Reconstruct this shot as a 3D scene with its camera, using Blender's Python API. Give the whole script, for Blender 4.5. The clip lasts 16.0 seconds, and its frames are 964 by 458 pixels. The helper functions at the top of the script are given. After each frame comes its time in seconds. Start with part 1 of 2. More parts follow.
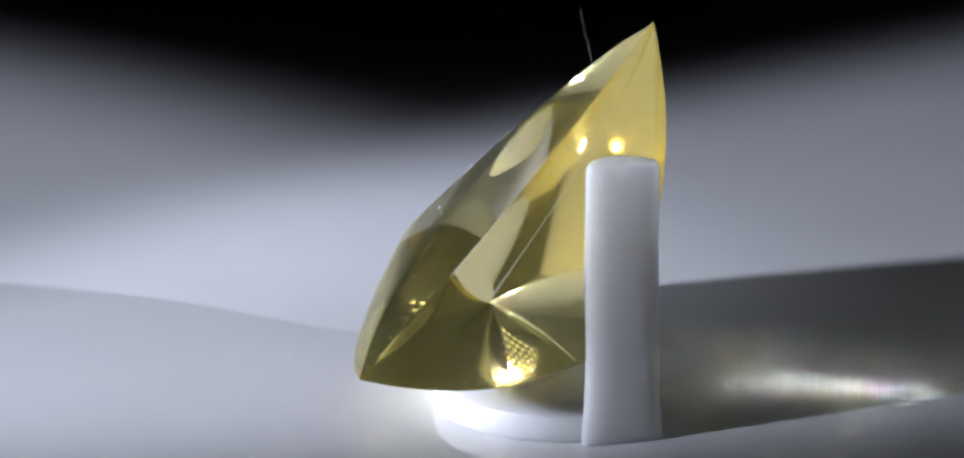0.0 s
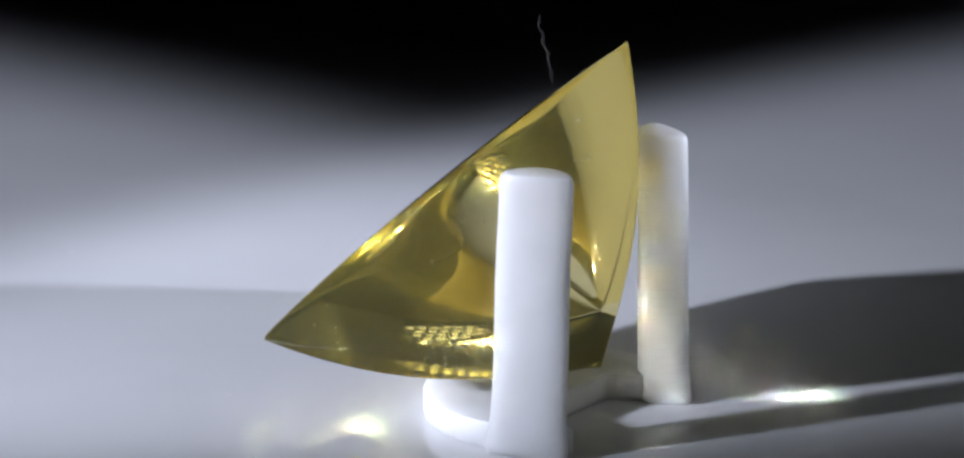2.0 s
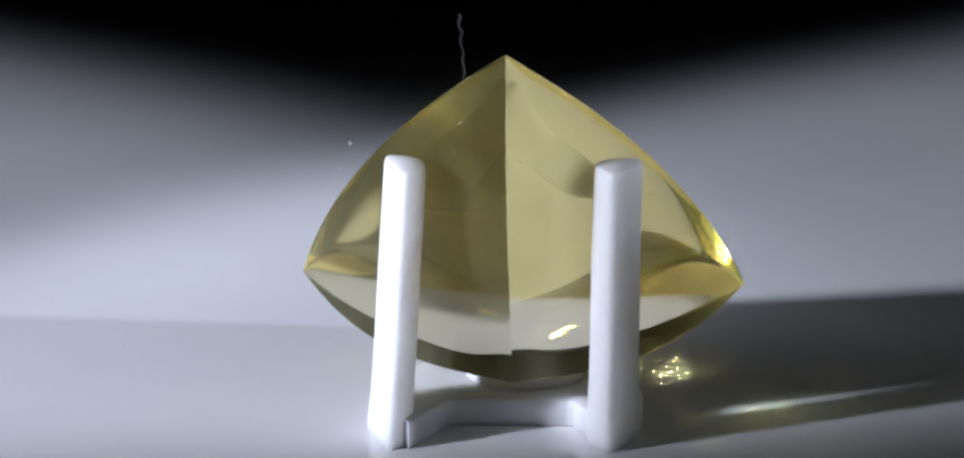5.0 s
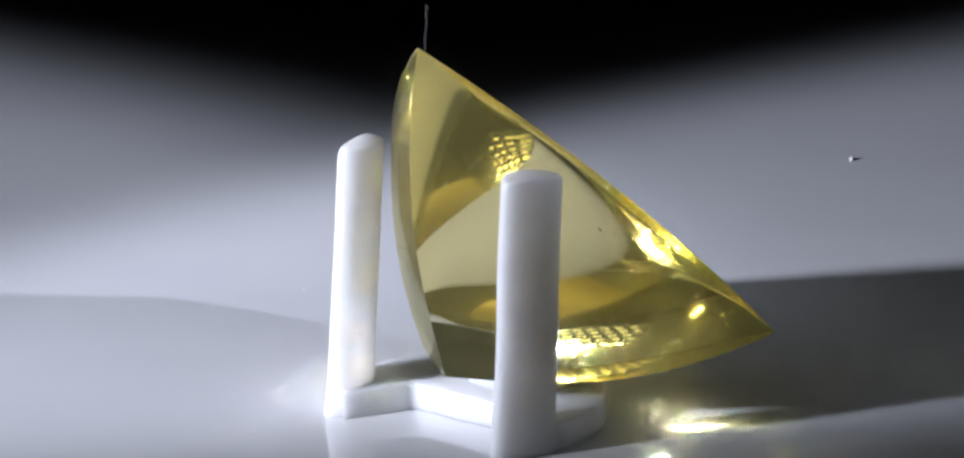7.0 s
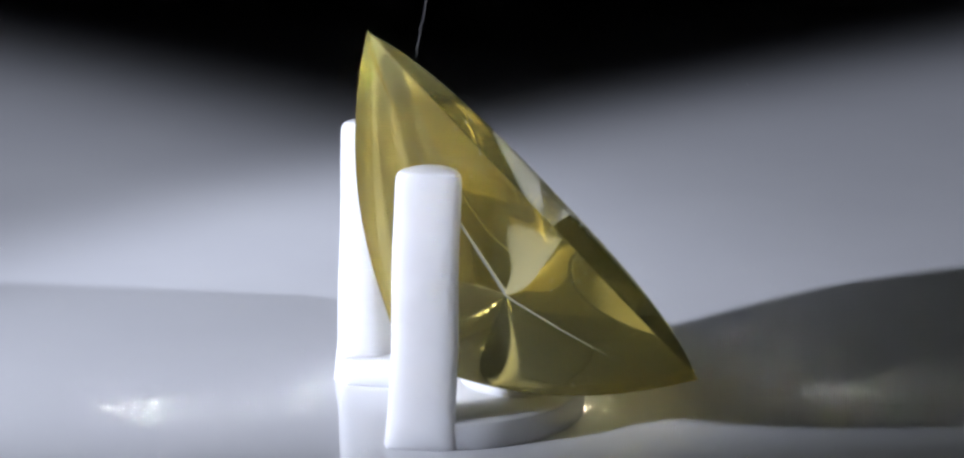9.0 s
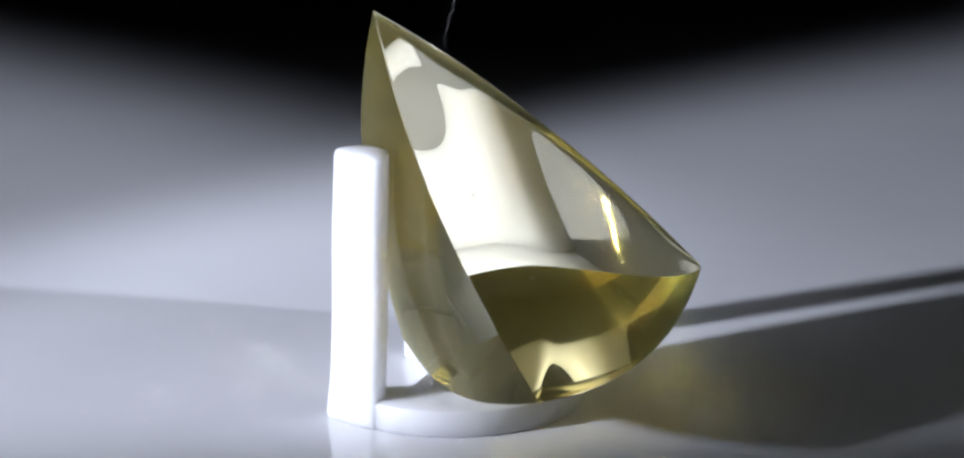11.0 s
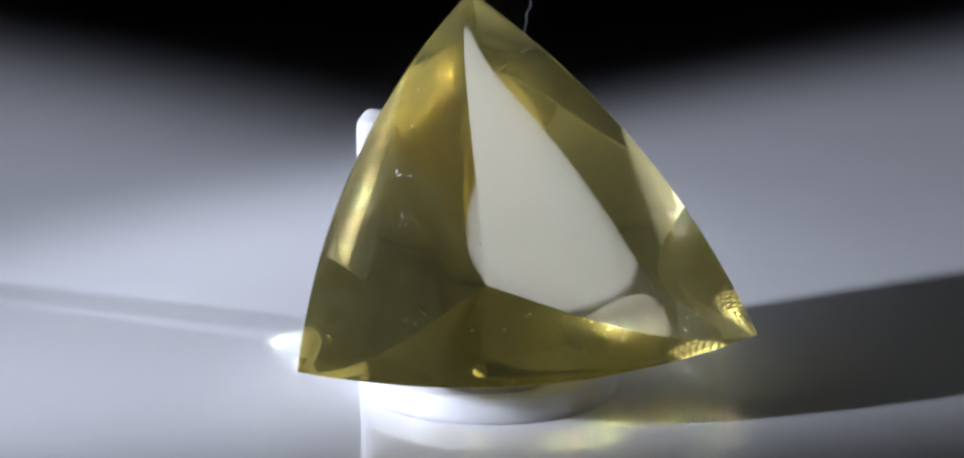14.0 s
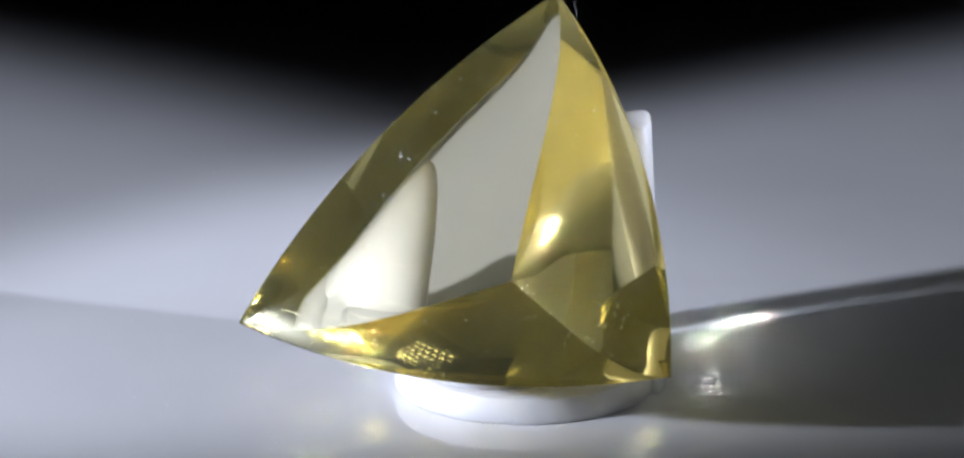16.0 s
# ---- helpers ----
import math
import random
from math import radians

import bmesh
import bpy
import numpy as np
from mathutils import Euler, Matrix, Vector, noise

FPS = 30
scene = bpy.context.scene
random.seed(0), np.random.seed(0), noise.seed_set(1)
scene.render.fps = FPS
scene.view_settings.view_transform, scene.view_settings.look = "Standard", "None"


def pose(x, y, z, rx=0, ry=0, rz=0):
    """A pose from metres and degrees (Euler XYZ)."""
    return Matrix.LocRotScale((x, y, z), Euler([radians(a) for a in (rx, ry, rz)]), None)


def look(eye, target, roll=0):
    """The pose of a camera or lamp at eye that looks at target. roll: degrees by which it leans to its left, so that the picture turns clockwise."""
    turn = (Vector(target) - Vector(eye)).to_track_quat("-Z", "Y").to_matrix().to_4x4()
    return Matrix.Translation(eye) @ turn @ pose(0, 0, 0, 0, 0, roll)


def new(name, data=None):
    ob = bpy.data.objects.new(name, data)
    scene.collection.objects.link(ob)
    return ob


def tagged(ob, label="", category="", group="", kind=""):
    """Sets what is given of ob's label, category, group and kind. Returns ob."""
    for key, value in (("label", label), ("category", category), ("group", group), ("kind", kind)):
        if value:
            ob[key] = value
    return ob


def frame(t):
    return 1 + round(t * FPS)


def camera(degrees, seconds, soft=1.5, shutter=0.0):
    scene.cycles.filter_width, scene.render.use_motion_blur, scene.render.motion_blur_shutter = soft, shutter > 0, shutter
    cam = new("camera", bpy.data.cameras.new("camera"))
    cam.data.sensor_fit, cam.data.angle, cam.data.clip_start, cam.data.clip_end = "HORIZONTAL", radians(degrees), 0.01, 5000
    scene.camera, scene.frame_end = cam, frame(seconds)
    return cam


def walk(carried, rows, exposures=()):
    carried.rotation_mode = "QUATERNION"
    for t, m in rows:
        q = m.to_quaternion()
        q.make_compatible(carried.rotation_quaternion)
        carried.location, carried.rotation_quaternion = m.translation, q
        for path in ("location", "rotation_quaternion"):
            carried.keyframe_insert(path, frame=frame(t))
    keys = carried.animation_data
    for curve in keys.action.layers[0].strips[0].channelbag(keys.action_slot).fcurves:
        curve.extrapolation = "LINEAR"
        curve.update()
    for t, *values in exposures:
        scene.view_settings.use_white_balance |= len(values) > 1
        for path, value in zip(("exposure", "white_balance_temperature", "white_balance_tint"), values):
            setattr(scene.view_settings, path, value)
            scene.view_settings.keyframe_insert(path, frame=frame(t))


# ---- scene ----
cam = camera(15.43, 16.0, soft=2.5)
MM = 0.001
EYE = Vector((0.0, -148.33, 50.88)) * MM
AIM = Vector((-1.326, 27.09, 0.0)) * MM
walk(cam, [(0.0, look(EYE, AIM)), (16.0, look(EYE, AIM))])

# ---- world, lamps, exposure ----
world = bpy.data.worlds.new("world")
world.use_nodes = True
scene.world = world
world.node_tree.nodes["Background"].inputs["Color"].default_value = (0.55, 0.62, 0.75, 1)
world.node_tree.nodes["Background"].inputs["Strength"].default_value = 0.0045
scene.view_settings.exposure = 0.14
scene.cycles.max_bounces, scene.cycles.glossy_bounces, scene.cycles.transmission_bounces = 32, 24, 24
scene.cycles.blur_glossy, scene.cycles.sample_clamp_indirect = 0.1, 0.0


def spot(name, eye, aim, half_angle, blend, watts, colour, radius):
    data = bpy.data.lights.new(name, "SPOT")
    data.energy, data.color, data.shadow_soft_size = watts, colour, radius * MM
    data.spot_size, data.spot_blend = radians(2 * half_angle), blend
    ob = new(name, data)
    ob.matrix_world = look(Vector(eye) * MM, (Vector(eye) + Vector(aim)) * MM)
    return ob


LAMPS = [((-145, -67.6, 50), (0.837, 0.487, -0.247)), ((190.2, -61.8, 70), (-0.899, 0.389, -0.196))]
COOL = (0.868, 0.93, 1.14)
# one lamp on either side, low over the disc
spot("led_spot_lamp", *LAMPS[0], 9.45, 0.7, 2.15, COOL, 5.0)
spot("led_spot_lamp", *LAMPS[1], 8.7, 0.75, 3.7, COOL, 5.5)


# ---- materials ----
def material(name):
    m = bpy.data.materials.new(name)
    m.use_nodes = True
    nt = m.node_tree
    return m, nt, nt.nodes["Principled BSDF"]


def node(nt, kind, **values):
    n = nt.nodes.new(kind)
    for k, v in values.items():
        n.inputs[k].default_value = v
    return n


def grain(nt, scale, detail=4.0):
    co = nt.nodes.new("ShaderNodeTexCoord")
    n = node(nt, "ShaderNodeTexNoise", Scale=scale, Detail=detail)
    nt.links.new(co.outputs["Object"], n.inputs["Vector"])
    return n


def ramp(nt, source, stops):
    r = nt.nodes.new("ShaderNodeValToRGB")
    while len(r.color_ramp.elements) < len(stops):
        r.color_ramp.elements.new(0.5)
    for e, (p, c) in zip(r.color_ramp.elements, stops):
        e.position, e.color = p, (*c, 1)
    nt.links.new(source, r.inputs["Fac"])
    return r


def acrylic_material():
    m, nt, b = material("white_acrylic")
    coarse, fine = grain(nt, 60), grain(nt, 2500, 6)
    r = ramp(nt, coarse.outputs["Fac"], [(0.3, (0.74, 0.74, 0.75)), (0.7, (0.80, 0.80, 0.80))])
    nt.links.new(r.outputs["Color"], b.inputs["Base Color"])
    rr = ramp(nt, fine.outputs["Fac"], [(0.35, (0.03,) * 3), (0.75, (0.10,) * 3)])
    nt.links.new(rr.outputs["Color"], b.inputs["Roughness"])
    b.inputs["IOR"].default_value = 1.5
    return m


def plastic_material():
    m, nt, b = material("white_plastic")
    coarse, fine = grain(nt, 300), grain(nt, 6000, 5)
    r = ramp(nt, coarse.outputs["Fac"], [(0.3, (0.75, 0.74, 0.73)), (0.7, (0.81, 0.81, 0.81))])
    nt.links.new(r.outputs["Color"], b.inputs["Base Color"])
    b.inputs["Roughness"].default_value = 0.42
    b.inputs["Subsurface Weight"].default_value = 0.8
    b.inputs["Subsurface Radius"].default_value = (1.0, 0.95, 0.9)
    b.inputs["Subsurface Scale"].default_value = 0.0028
    bump = node(nt, "ShaderNodeBump", Strength=0.06, Distance=0.00005)
    nt.links.new(fine.outputs["Fac"], bump.inputs["Height"])
    nt.links.new(bump.outputs["Normal"], b.inputs["Normal"])
    return m


def gem_material():
    m = bpy.data.materials.new("lemon_quartz")
    m.use_nodes = True
    nt = m.node_tree
    nt.nodes.clear()
    out = nt.nodes.new("ShaderNodeOutputMaterial")
    through_stone = node(nt, "ShaderNodeBsdfRefraction", Color=(0.975, 0.947, 0.82, 1), Roughness=0.0, IOR=1.548)
    gloss = node(nt, "ShaderNodeBsdfGlossy", Color=(0.987, 0.902, 0.575, 1), Roughness=0.016)
    edge, g = node(nt, "ShaderNodeFresnel", IOR=1.548), nt.nodes.new("ShaderNodeMixShader")
    nt.links.new(edge.outputs["Fac"], g.inputs["Fac"])
    nt.links.new(through_stone.outputs["BSDF"], g.inputs[1])
    # a second, rougher gloss mixed in for a soft glow round each highlight
    soft_gloss = node(nt, "ShaderNodeBsdfGlossy", Color=(0.96, 0.94, 0.68, 1), Roughness=0.22)
    polish = node(nt, "ShaderNodeMixShader", Fac=0.2)
    nt.links.new(gloss.outputs["BSDF"], polish.inputs[1])
    nt.links.new(soft_gloss.outputs["BSDF"], polish.inputs[2])
    nt.links.new(polish.outputs["Shader"], g.inputs[2])
    # faint cloudy haze inside and on the stone; its olive also paints light into dark facets
    wisps, fine = grain(nt, 180, 3), grain(nt, 1500, 4)
    both = node(nt, "ShaderNodeMath")
    both.operation = "MULTIPLY"
    nt.links.new(wisps.outputs["Fac"], both.inputs[0])
    nt.links.new(fine.outputs["Fac"], both.inputs[1])
    amount = ramp(nt, both.outputs["Value"], [(0.1, (0.016,) * 3), (0.5, (0.075,) * 3)])
    d = node(nt, "ShaderNodeBsdfDiffuse", Color=(0.66, 0.66, 0.34, 1))
    t = node(nt, "ShaderNodeBsdfTranslucent", Color=(0.66, 0.66, 0.34, 1))
    haze_fill, mix = node(nt, "ShaderNodeMixShader", Fac=0.5), nt.nodes.new("ShaderNodeMixShader")
    nt.links.new(d.outputs["BSDF"], haze_fill.inputs[1])
    nt.links.new(t.outputs["BSDF"], haze_fill.inputs[2])
    nt.links.new(amount.outputs["Color"], mix.inputs["Fac"])
    nt.links.new(g.outputs["Shader"], mix.inputs[1])
    nt.links.new(haze_fill.outputs["Shader"], mix.inputs[2])
    nt.links.new(mix.outputs["Shader"], out.inputs["Surface"])
    return m


def glow_material(name, colour, strength):
    m, nt, b = material(name)
    b.inputs["Base Color"].default_value = (0.8, 0.8, 0.75, 1)
    b.inputs["Emission Color"].default_value = (*colour, 1)
    b.inputs["Emission Strength"].default_value = strength
    return m


def plain_material(name, colour, rough=0.6, spread=0.12, scale=40):
    m, nt, b = material(name)
    n = grain(nt, scale, 6)
    lo = tuple(c * (1 - spread) for c in colour)
    hi = tuple(min(1, c * (1 + spread)) for c in colour)
    r = ramp(nt, n.outputs["Fac"], [(0.3, lo), (0.7, hi)])
    nt.links.new(r.outputs["Color"], b.inputs["Base Color"])
    b.inputs["Roughness"].default_value = rough
    return m


ACRYLIC, PLASTIC, GEM = acrylic_material(), plastic_material(), gem_material()
DARK = plain_material("dark_wall_paint", (0.02, 0.02, 0.022), 0.8, 0.2, 6)
CHIP = glow_material("bright_led_chip", (0.9, 0.95, 1.0), 10.0)
DIM_CHIP = glow_material("dim_led_chip", (0.9, 0.95, 1.0), 2.8)
HOUSING = plain_material("grey_lamp_housing", (0.18, 0.18, 0.19), 0.45, 0.15, 200)
HAIR = plain_material("pale_fibre", (0.22, 0.22, 0.21), 0.6, 0.2, 900)
DUST = plain_material("pale_dust", (0.75, 0.74, 0.72), 0.8, 0.15, 3000)
BENCH = plain_material("dark_bench_board", (0.03, 0.028, 0.027), 0.6, 0.25, 30)


# ---- building ----
def mesh_of(bm, name, mat, smooth=None):
    bmesh.ops.recalc_face_normals(bm, faces=bm.faces)
    me = bpy.data.meshes.new(name)
    bm.to_mesh(me)
    bm.free()
    me.materials.append(mat)
    if smooth is not None:
        me.polygons.foreach_set("use_smooth", [True] * len(me.polygons))
        me.set_sharp_from_angle(angle=radians(smooth))
    return me


def thing(name, bm, mat, label, category, kind="", smooth=None, group=""):
    return tagged(new(name, mesh_of(bm, name, mat, smooth)), label, category, group, kind)


def part(name, bm, mat, parent, label="", smooth=None):
    ob = new(name, mesh_of(bm, name, mat, smooth))
    ob.parent = parent
    return tagged(ob, label)


def box(bm, lo, hi):
    ret = bmesh.ops.create_cube(bm, size=1)
    lo, hi = Vector(lo), Vector(hi)
    for v in ret["verts"]:
        v.co = Vector((lo[i] + (v.co[i] + 0.5) * (hi[i] - lo[i]) for i in range(3)))


def lathe(bm, profile, steps=128):
    rings = []
    for r, z in profile:
        if r < 1e-9:
            rings.append([bm.verts.new((0, 0, z))] * steps)
        else:
            rings.append([bm.verts.new((r * math.cos(2 * math.pi * i / steps), r * math.sin(2 * math.pi * i / steps), z)) for i in range(steps)])
    for a, b in zip(rings, rings[1:]):
        for i in range(steps):
            j = (i + 1) % steps
            vs = []
            for v in (a[i], a[j], b[j], b[i]):
                if v not in vs:
                    vs.append(v)
            if len(vs) > 2:
                bm.faces.new(vs)


# ---- the dark room, the bench and the turntable ----
def room():
    for name, lo, hi in (("wall_north", (-1.5, 1.5, -0.8), (1.5, 1.6, 1.7)), ("wall_south", (-1.5, -1.6, -0.8), (1.5, -1.5, 1.7)),
                         ("wall_east", (1.5, -1.6, -0.8), (1.6, 1.6, 1.7)), ("wall_west", (-1.6, -1.6, -0.8), (-1.5, 1.6, 1.7)),
                         ("floor", (-1.6, -1.6, -0.9), (1.6, 1.6, -0.8)), ("ceiling", (-1.6, -1.6, 1.7), (1.6, 1.6, 1.8))):
        bm = bmesh.new()
        box(bm, lo, hi)
        thing(name, bm, DARK, "matt dark painted surface of an unlit room", "floor" if name == "floor" else "ceiling" if name == "ceiling" else "wall", "structure")


def bench():
    bm = bmesh.new()
    box(bm, (-0.6, -0.5, -0.060), (0.6, 0.5, -0.020))
    ob = thing("workbench", bm, BENCH, "dark board workbench under the white turntable", "table", "structure")
    for x in (-0.55, 0.51):
        for y in (-0.45, 0.41):
            bm = bmesh.new()
            box(bm, (x, y, -0.80), (x + 0.04, y + 0.04, -0.0605))
            part("leg", bm, BENCH, ob)


def turntable():
    bm = bmesh.new()
    R = 0.105
    lathe(bm, [(0, -0.006), (R - 0.001, -0.006), (R, -0.005), (R, -0.0008), (R - 0.0008, 0), (0, 0)], 192)
    ob = thing("turntable", bm, ACRYLIC, "glossy white acrylic turntable disc, slowly turning", "turntable", smooth=30)
    bm = bmesh.new()
    lathe(bm, [(0, -0.020), (0.045, -0.020), (0.045, -0.0062), (0, -0.0062)], 64)
    part("foot", bm, BENCH, ob, "dark round drive foot", smooth=30)
    return ob


# ---- the stand ----
def oval(half_w, half_d, power=2.35, steps=40):
    pts = []
    for i in range(steps):
        a = 2 * math.pi * i / steps
        c, s = math.cos(a), math.sin(a)
        pts.append((half_w * math.copysign(abs(c) ** (2 / power), c), half_d * math.copysign(abs(s) ** (2 / power), s)))
    return pts


def loft(bm, loops):
    rings = [[bm.verts.new(p) for p in loop] for loop in loops]
    n = len(rings[0])
    for a, b in zip(rings, rings[1:]):
        for i in range(n):
            bm.faces.new((a[i], a[(i + 1) % n], b[(i + 1) % n], b[i]))
    bm.faces.new(rings[0][::-1])
    bm.faces.new(rings[-1])


BASE_TOP = 1.25


def prong(parent, foot, head, turn, height, half_w, half_d, wedge, bow):
    """An upright slab of the stand, wider on its outer face, with a softly rounded head."""
    bm = bmesh.new()
    loops = []
    c, s = math.cos(radians(turn)), math.sin(radians(turn))
    levels = [(0.0, 0.95), (0.12, 0.99), (0.35, 1.0)] + [(0.35 + (height - 0.95) * i / 8, 1.0) for i in range(1, 9)]
    levels += [(height - 0.52 + 0.40 * math.sin(radians(a)), 1 - 0.12 * (1 - math.cos(radians(a)))) for a in (10, 28, 45, 62, 78, 90)]
    levels += [(height - 0.085, 0.78), (height - 0.05, 0.6), (height - 0.02, 0.35), (height, 0.08)]
    for z, k in levels:
        f = z / height
        flare = 1 + 0.03 * (1 - f) + 0.10 * max(0, 1 - z / 2.4) ** 2
        loop = []
        for u, v in oval(half_w * flare * k, half_d * flare * k, 2.5):
            u2 = u * (1 + wedge * v / half_d)
            v2 = v - bow * (u2 / 1.6) ** 2
            # the slab wavers a little along its height
            sway = 0.03 * math.sin(0.9 * z + turn)
            x = foot[0] + (head[0] - foot[0]) * f + (u2 + sway) * c - v2 * s
            y = foot[1] + (head[1] - foot[1]) * f + (u2 + sway) * s + v2 * c
            loop.append((x * MM, y * MM, z * MM))
        loops.append(loop)
    loft(bm, loops)
    return part("prong", bm, PLASTIC, parent, smooth=40)


def stand(contact):
    ob = tagged(new("gem_stand"), "white plastic stand with a notched round base and two prongs", "display stand")
    cx, cy, r = 2.5, 0.12, 5.75
    notch_x, notch_y = 3.45, 2.85
    ends = [radians(47), radians(360 - 47)]
    out = []
    n = 72
    for i in range(n + 1):
        a = ends[0] + (ends[1] - ends[0]) * i / n
        out.append((cx + r * math.cos(a), cy + r * math.sin(a)))
    # the flared notch between the prongs, with rounded inner corners
    k = 0.5
    for sgn in (-1, 1):
        arc = []
        for i in range(5):
            a = radians(90 * i / 4)
            arc.append((notch_x + k - k * math.sin(a), cy + sgn * (notch_y - k + k * math.cos(a))))
        out += arc if sgn < 0 else arc[::-1]
    def inset(d):
        res = []
        for i, (x, y) in enumerate(out):
            (xa, ya), (xb, yb) = out[i - 1], out[(i + 1) % len(out)]
            tx, ty = xb - xa, yb - ya
            l = math.hypot(tx, ty) or 1
            res.append((x - ty / l * d, y + tx / l * d))
        return res
    bm = bmesh.new()
    loft(bm, [[(x * MM, y * MM, z * MM) for x, y in inset(d)] for d, z in ((0.10, 0.0), (0.02, 0.05), (0.0, 0.14), (0.0, BASE_TOP - 0.25), (0.06, BASE_TOP - 0.08), (0.22, BASE_TOP))])
    part("base", bm, PLASTIC, ob, smooth=40)
    bm = bmesh.new()
    pad_top, mid = contact.z - 0.01, (min(contact.x, 1.2), contact.y)
    pad = [(min(mid[0] + 2.4 * math.cos(2 * math.pi * i / 64), 3.2), mid[1] + 2.6 * math.sin(2 * math.pi * i / 64)) for i in range(64)]
    loft(bm, [[((mid[0] + (x - mid[0]) * k) * MM, (mid[1] + (y - mid[1]) * k) * MM, z * MM) for x, y in pad]
              for k, z in ((1.0, BASE_TOP - 0.1), (1.0, pad_top - 0.12), (0.985, pad_top - 0.03), (0.96, pad_top))])
    part("pad", bm, PLASTIC, ob, "raised seat under the stone", smooth=40)
    prong(ob, (4.78, -4.87), (4.66, -4.16), 16.6, 12.2, 1.476, 0.758, -0.35, 0.068)
    prong(ob, (5.07, 4.36), (4.77, 4.51), -24.7, 12.2, 1.278, 0.849, 0.35, -0.178)
    return ob


# ---- the gemstone ----
TIP, LEFT, RIGHT, CULET = Vector((6.20, -0.05, 17.09)), Vector((-6.05, -9.34, 4.07)), Vector((-5.00, 10.60, 3.91)), Vector((4.80, 0.28, 2.44))
SAG, BELLY, FLAT, SKEW, BOW = 1.47, 1.426, -0.2, 0.39, 0.0
CROWN, RISE, HIP = 1.02, 3.3, 10.4


NORMAL = (LEFT - TIP).cross(RIGHT - TIP).normalized()
NORMAL = NORMAL if NORMAL.z > 0 else -NORMAL
CENTRE = (TIP + LEFT + RIGHT) / 3
CORNERS = [TIP, LEFT, RIGHT]


def girdle(i, u, k=1.0):
    a, b = CORNERS[i], CORNERS[(i + 1) % 3]
    out = ((a + b) / 2 - CENTRE).normalized()
    return a.lerp(b, u) + out * SAG * 4 * u * (1 - u) * k


def pavilion_point(i, u, v):
    bulge = (BELLY + FLAT * 4 * u * (1 - u)) * 4 * v * (1 - v) * (1 + SKEW * (1 - 2 * v))
    return girdle(i, u, (1 - v) ** BOW).lerp(CULET, v) - NORMAL * bulge


def crown_height(p):
    """The low crown: a quick roll up from the bowed girdle to a nearly flat top."""
    total = -2.0
    for i in range(3):
        a, b = CORNERS[i], CORNERS[(i + 1) % 3]
        mid, side = (a + b) / 2, b - a
        out = (mid - CENTRE).normalized()
        u = (p - a).dot(side) / side.length_squared
        d = (SAG * 4 * u * (1 - u) + (mid - p).dot(out)) / ((mid - CENTRE).length + SAG)
        rise = 1 - (1 - min(max(d, 0.0), 1.0)) ** RISE
        if rise < 1e-4:
            return 0.0
        total += rise ** -HIP
    return CROWN * max(total, 1.0) ** (-1 / HIP)


def crown_point(i, u, v):
    p = girdle(i, u).lerp(CENTRE, v)
    return p + NORMAL * crown_height(p)


def patch(bm, surface, i, n, m, ease):
    """One three-sided patch of the stone, from the girdle to its apex, finer towards the girdle."""
    rows = [[bm.verts.new(surface(i, j / n, (k / m) ** ease) * MM) for j in range(n + 1)] for k in range(m)]
    apex = bm.verts.new(surface(i, 0, 1) * MM)
    for k in range(m - 1):
        for j in range(n):
            bm.faces.new((rows[k][j], rows[k][j + 1], rows[k + 1][j + 1], rows[k + 1][j]))
    for j in range(n):
        bm.faces.new((rows[-1][j], rows[-1][j + 1], apex))


def facet(name, bm, parent, outward):
    bmesh.ops.remove_doubles(bm, verts=bm.verts, dist=1e-7)
    bm.normal_update()
    if sum((f.normal.dot(outward) * f.calc_area() for f in bm.faces)) < 0:
        bmesh.ops.reverse_faces(bm, faces=bm.faces)
    me = bpy.data.meshes.new(name)
    bm.to_mesh(me)
    bm.free()
    me.materials.append(GEM)
    me.polygons.foreach_set("use_smooth", [True] * len(me.polygons))
    ob = new(name, me)
    ob.parent = parent
    return ob


def gemstone():
    ob = tagged(new("gemstone"), "polished yellow-green transparent triangular gemstone leaning on white prongs", "gemstone")
    bm = bmesh.new()
    for i in range(3):
        patch(bm, crown_point, i, 80, 64, 1.5)
    tagged(facet("crown", bm, ob, NORMAL), "smooth low-domed triangular crown")
    for i in range(3):
        bm = bmesh.new()
        patch(bm, pavilion_point, i, 64, 48, 1.0)
        side = (CORNERS[i] + CORNERS[(i + 1) % 3]) / 2 - CENTRE
        facet("pavilion_facet", bm, ob, side.normalized() - NORMAL)
    return ob


def chip_of_dust(bm, at, size, rng, stretch=1.0):
    ret = bmesh.ops.create_icosphere(bm, subdivisions=1, radius=size)
    squash = Vector((rng.uniform(0.5, 1.4) * stretch, rng.uniform(0.5, 1.4), rng.uniform(0.4, 0.9)))
    turn = Euler((rng.uniform(0, 6), rng.uniform(0, 6), rng.uniform(0, 6))).to_matrix()
    for v in ret["verts"]:
        v.co = at + turn @ (v.co * rng.uniform(0.8, 1.2) * squash)


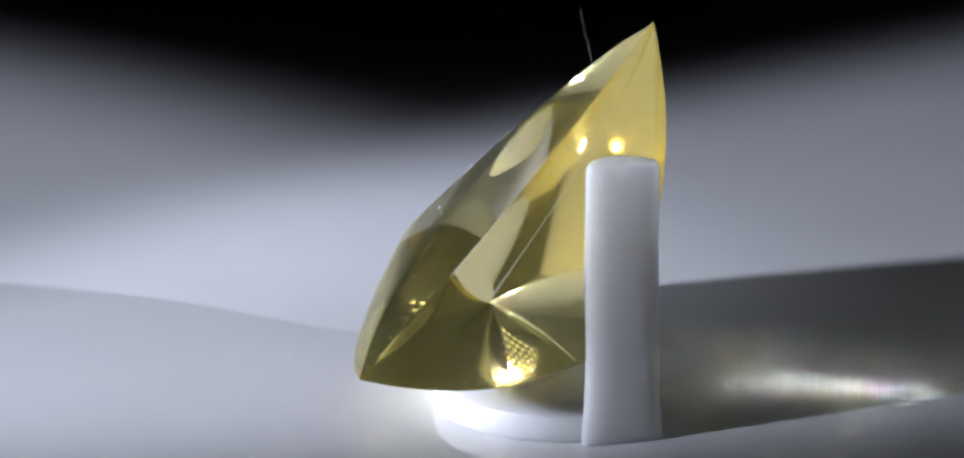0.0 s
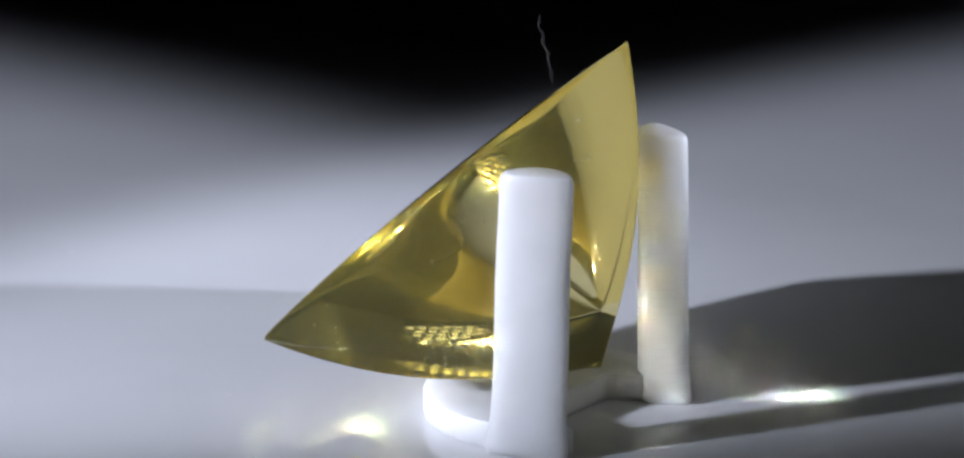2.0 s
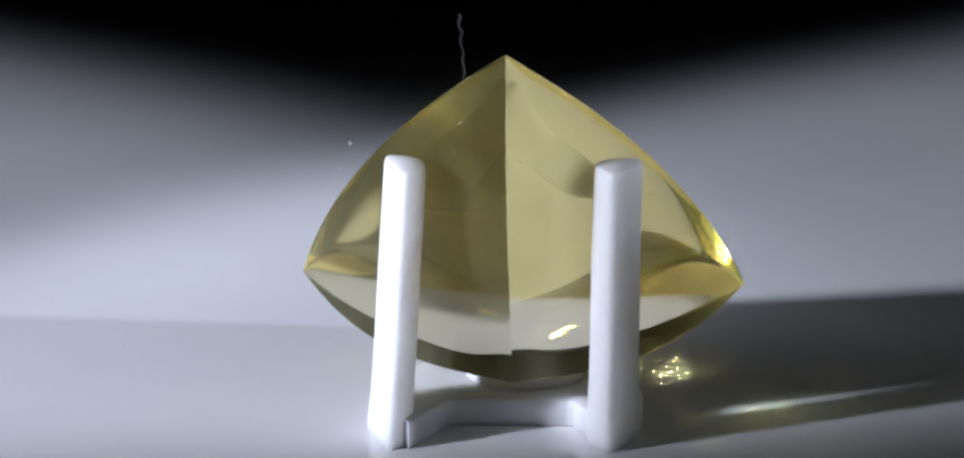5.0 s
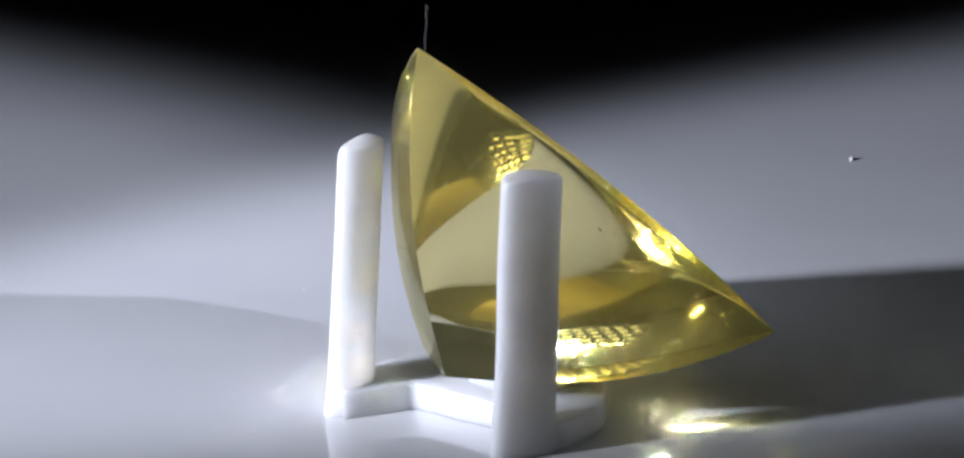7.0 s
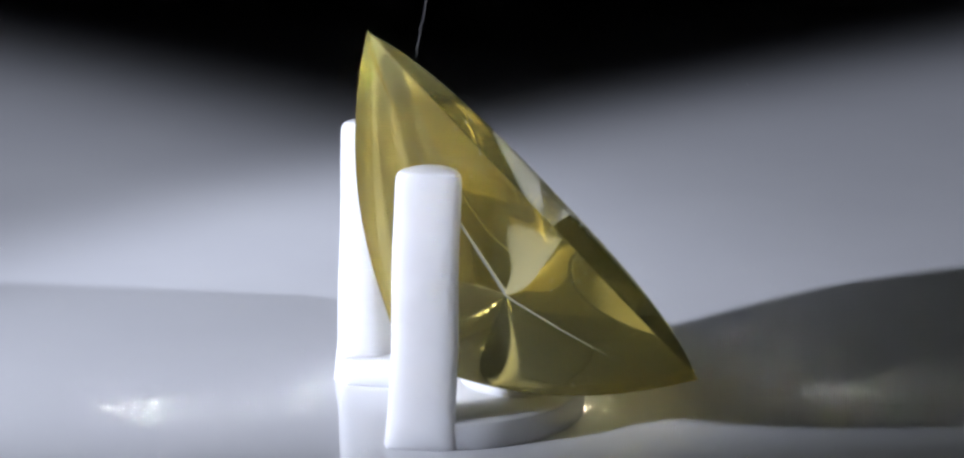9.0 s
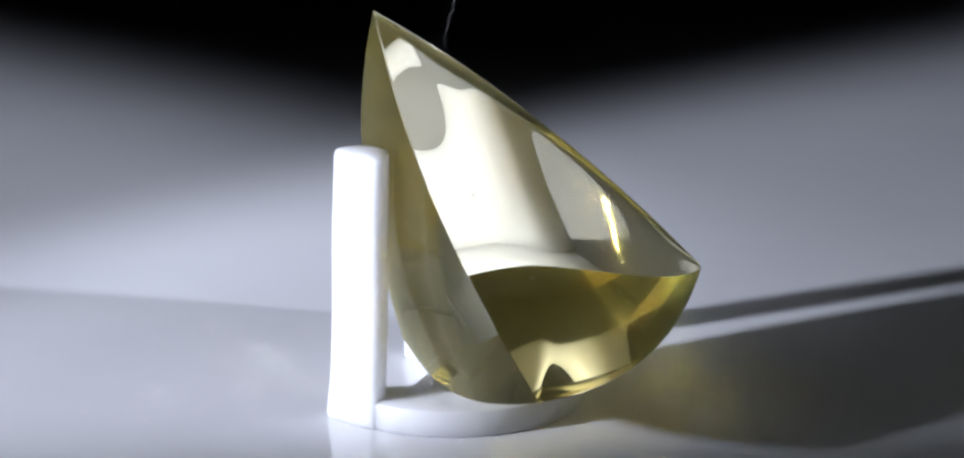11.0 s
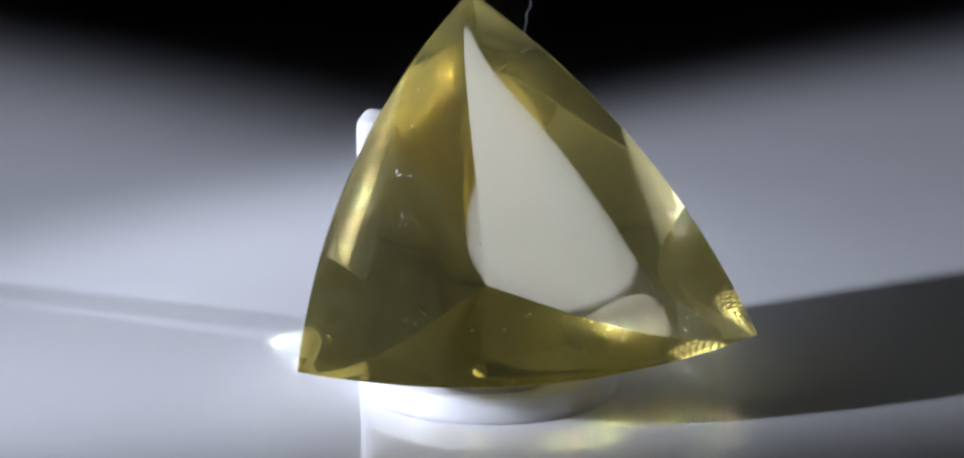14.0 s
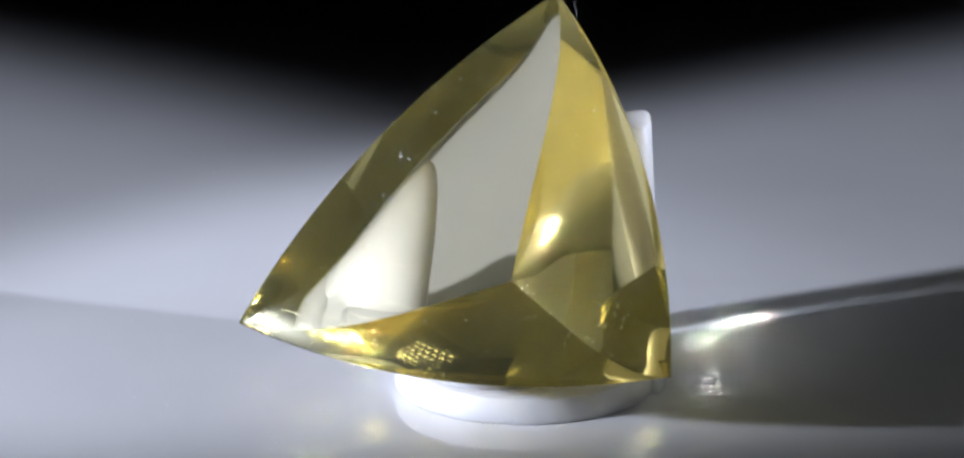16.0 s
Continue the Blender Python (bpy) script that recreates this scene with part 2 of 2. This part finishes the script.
def dust_on_stone():
    """Tiny specks that cling to the stone's faces."""
    rng = random.Random(4)
    bm = bmesh.new()
    for k in range(110):
        i, u, v = rng.randrange(3), rng.uniform(0.03, 0.97), rng.random() ** 0.8 * 0.95
        p = (crown_point if k % 3 else pavilion_point)(i, u, v)
        chip_of_dust(bm, p * MM, rng.choice((0.014, 0.018, 0.024, 0.036)) * MM, rng, rng.choice((1, 1, 1, 3)))
    # a denser sprinkle low on one underside facet, and a few on the crown
    for k in range(120):
        v = min(max(rng.gauss(0.42, 0.14), 0.1), 0.7)
        p = pavilion_point(0, min(max(rng.gauss(0.89, 0.07), 0.72), 0.985), v)
        chip_of_dust(bm, p * MM, rng.choice((0.012, 0.016, 0.02, 0.03)) * MM, rng)
    for near in ((0.04, 5.1, 10.79), (-1.6, 5.0, 9.32)):
        for k in range(14):
            p = Vector(near) + Vector((rng.gauss(0, 0.35), rng.gauss(0, 0.35), rng.gauss(0, 0.35)))
            p = p - NORMAL * (p - CENTRE).dot(NORMAL)
            chip_of_dust(bm, (p + NORMAL * crown_height(p)) * MM, rng.choice((0.014, 0.02, 0.03)) * MM, rng, rng.choice((1, 2, 4)))
    return thing("dust", bm, DUST, "tiny pale dust specks clinging to the polished stone", "dust", "stuff")


def dust_on_disc():
    """Fine dust on the disc."""
    rng = random.Random(9)
    bm = bmesh.new()
    for k in range(150):
        r, a = 9 + 70 * rng.random() ** 0.7, rng.uniform(0, 6.283)
        s = rng.choice((0.015, 0.02, 0.03))
        chip_of_dust(bm, Vector((r * math.cos(a), r * math.sin(a), s * 0.5)) * MM, s * MM, rng)
    return thing("dust", bm, DUST, "sparse fine dust lying on the white turntable", "dust", "stuff")


def grit(near, size, seed):
    """A dark grain sitting on the crown."""
    p = Vector(near)
    p = p - NORMAL * (p - CENTRE).dot(NORMAL)
    rng = random.Random(seed)
    bm = bmesh.new()
    chip_of_dust(bm, (p + NORMAL * (crown_height(p) + size * 0.4)) * MM, size * MM, rng)
    return thing("grit", bm, BENCH, "tiny dark grain on the stone's polished crown", "grit", group="dark grains on the stone")


def crumb(x, y, size, seed):
    rng = random.Random(seed)
    bm = bmesh.new()
    chip_of_dust(bm, Vector((x, y, size * 0.55)) * MM, size * MM, rng)
    chip_of_dust(bm, Vector((x + size, y + 0.3 * size, size * 0.35)) * MM, size * 0.6 * MM, rng)
    return thing("crumb", bm, DUST, "small pale crumb lying on the white turntable", "crumb")


def fibre(points, radius, name, label):
    curve = bpy.data.curves.new(name, "CURVE")
    curve.dimensions, curve.bevel_depth, curve.bevel_resolution, curve.resolution_u = "3D", radius * MM, 1, 6
    sp = curve.splines.new("BEZIER")
    sp.bezier_points.add(len(points) - 1)
    for bp, p in zip(sp.bezier_points, points):
        bp.co = Vector(p) * MM
        bp.handle_left_type = bp.handle_right_type = "AUTO"
    curve.materials.append(HAIR)
    return tagged(new(name, curve), label, "fibre")


def lint():
    rng = random.Random(2)
    a, b = Vector((3.62, -1.75, 15.35)), Vector((3.02, -2.04, 18.1))
    pts = [a.lerp(b, k / 17) + Vector((rng.uniform(-1, 1), rng.uniform(-1, 1), 0)) * 0.075 * min(1, k) for k in range(18)]
    return fibre(pts, 0.0065, "lint_fibre", "thin wavy pale fibre stuck to the stone's upper edge")


def panel_lamp(centre, across, up, turn=0.0):
    """A flat lamp on a stem: rows of lit chips, with dark square cells added that hold their light on the stone."""
    centre, aim = Vector(centre), Vector((0, -2, 8))
    foot = Vector((centre.x * 1.12, centre.y * 1.12, -20)) * MM
    ob = tagged(new("panel_lamp"), "grey flat stemmed lamp with rows of lit chips", "lamp", "lamps beside the turntable")
    ob.location = foot
    place = Matrix.Translation(-foot) @ look(centre * MM, aim * MM, turn)
    reach = (aim - centre).length
    pitch, deep, wide, high = 13.5, 29.0, 3.8, 1.9
    half_w, half_h = (across + 0.7) * pitch / 2, (up + 0.7) * pitch / 2
    bm = bmesh.new()
    loft(bm, [[(x * MM * k, y * MM * k, z * MM) for x, y in oval(half_w, half_h, 14, 48)]
              for k, z in ((0.96, 14), (1.0, 11), (1.0, 0.4), (0.985, 0.0))])
    bmesh.ops.transform(bm, matrix=place, verts=bm.verts)
    body = part("housing", bm, HOUSING, ob, smooth=35)
    bm = bmesh.new()
    bmesh.ops.create_cube(bm, size=1, matrix=Matrix.Diagonal((2 * wide * MM, 2 * high * MM, 0.5 * MM, 1)))
    bmesh.ops.bevel(bm, geom=[e for e in bm.edges if abs(e.verts[0].co.z - e.verts[1].co.z) > 1e-6], offset=0.5 * MM, segments=2, affect="EDGES")
    bright = mesh_of(bm, "led_chip", CHIP)
    dim = bright.copy()
    dim.materials[0] = DIM_CHIP
    # unseen cells, added to keep chip light off the far part of the disc
    grid = bmesh.new()
    for j in range(up):
        for i in range(across):
            x, y = (i - (across - 1) / 2 + (0.25 if j % 2 else -0.25)) * pitch, (j - (up - 1) / 2) * pitch
            c = new("led_chip", bright if j < 2 else dim)
            c.parent, c.matrix_basis = body, place @ pose(x * MM, y * MM, -0.6 * MM)
            k = 1 - deep / reach
            rings = [[grid.verts.new(place @ (Vector((x * q + u * pitch * 0.47, y * q + v * pitch * 0.47, z)) * MM)) for u, v in ((-1, -1), (1, -1), (1, 1), (-1, 1))]
                     for q, z in ((1.0, -0.1), (k, -deep))]
            for n in range(4):
                grid.faces.new((rings[0][n], rings[0][(n + 1) % 4], rings[1][(n + 1) % 4], rings[1][n]))
    bmesh.ops.solidify(grid, geom=grid.faces[:], thickness=0.25 * MM)
    part("cell_grid", grid, DARK, ob, "dark square cells added to hold the chip light on the stone")
    bm = bmesh.new()
    top = (place @ Vector((0, 0, 12 * MM))).z
    lathe(bm, [(0, 0.003), (0.004, 0.003), (0.004, top), (0, top)], 16)
    part("stem", bm, HOUSING, ob, smooth=35)
    bm = bmesh.new()
    lathe(bm, [(0, 0), (0.034, 0), (0.035, 0.001), (0.035, 0.004), (0.033, 0.006), (0, 0.006)], 48)
    part("foot", bm, HOUSING, ob, smooth=35)
    return ob



room()
bench()
DISC, STONE = turntable(), gemstone()
LOWEST = min((v.co / MM for o in STONE.children for v in o.data.vertices), key=lambda p: p.z)
STAND = stand(LOWEST)
panel_lamp((-152, -56, 98), 6, 6, 8)
panel_lamp((176, -24, 108), 6, 6, -10)
LOOSE = [lint(), dust_on_stone(), dust_on_disc(), crumb(-44.1, -9.3, 0.16, 3), grit((-3.83, -1.58, 7.81), 0.05, 7), grit((-3.75, 1.25, 7.5), 0.04, 8)]


def motions():
    rows = [(i * 0.25, pose(0, 0, 0, 0, 0, -math.degrees(0.31604) * i * 0.25)) for i in range(65)]
    for ob in (DISC, STAND, STONE, *LOOSE):
        walk(ob, rows)


motions()
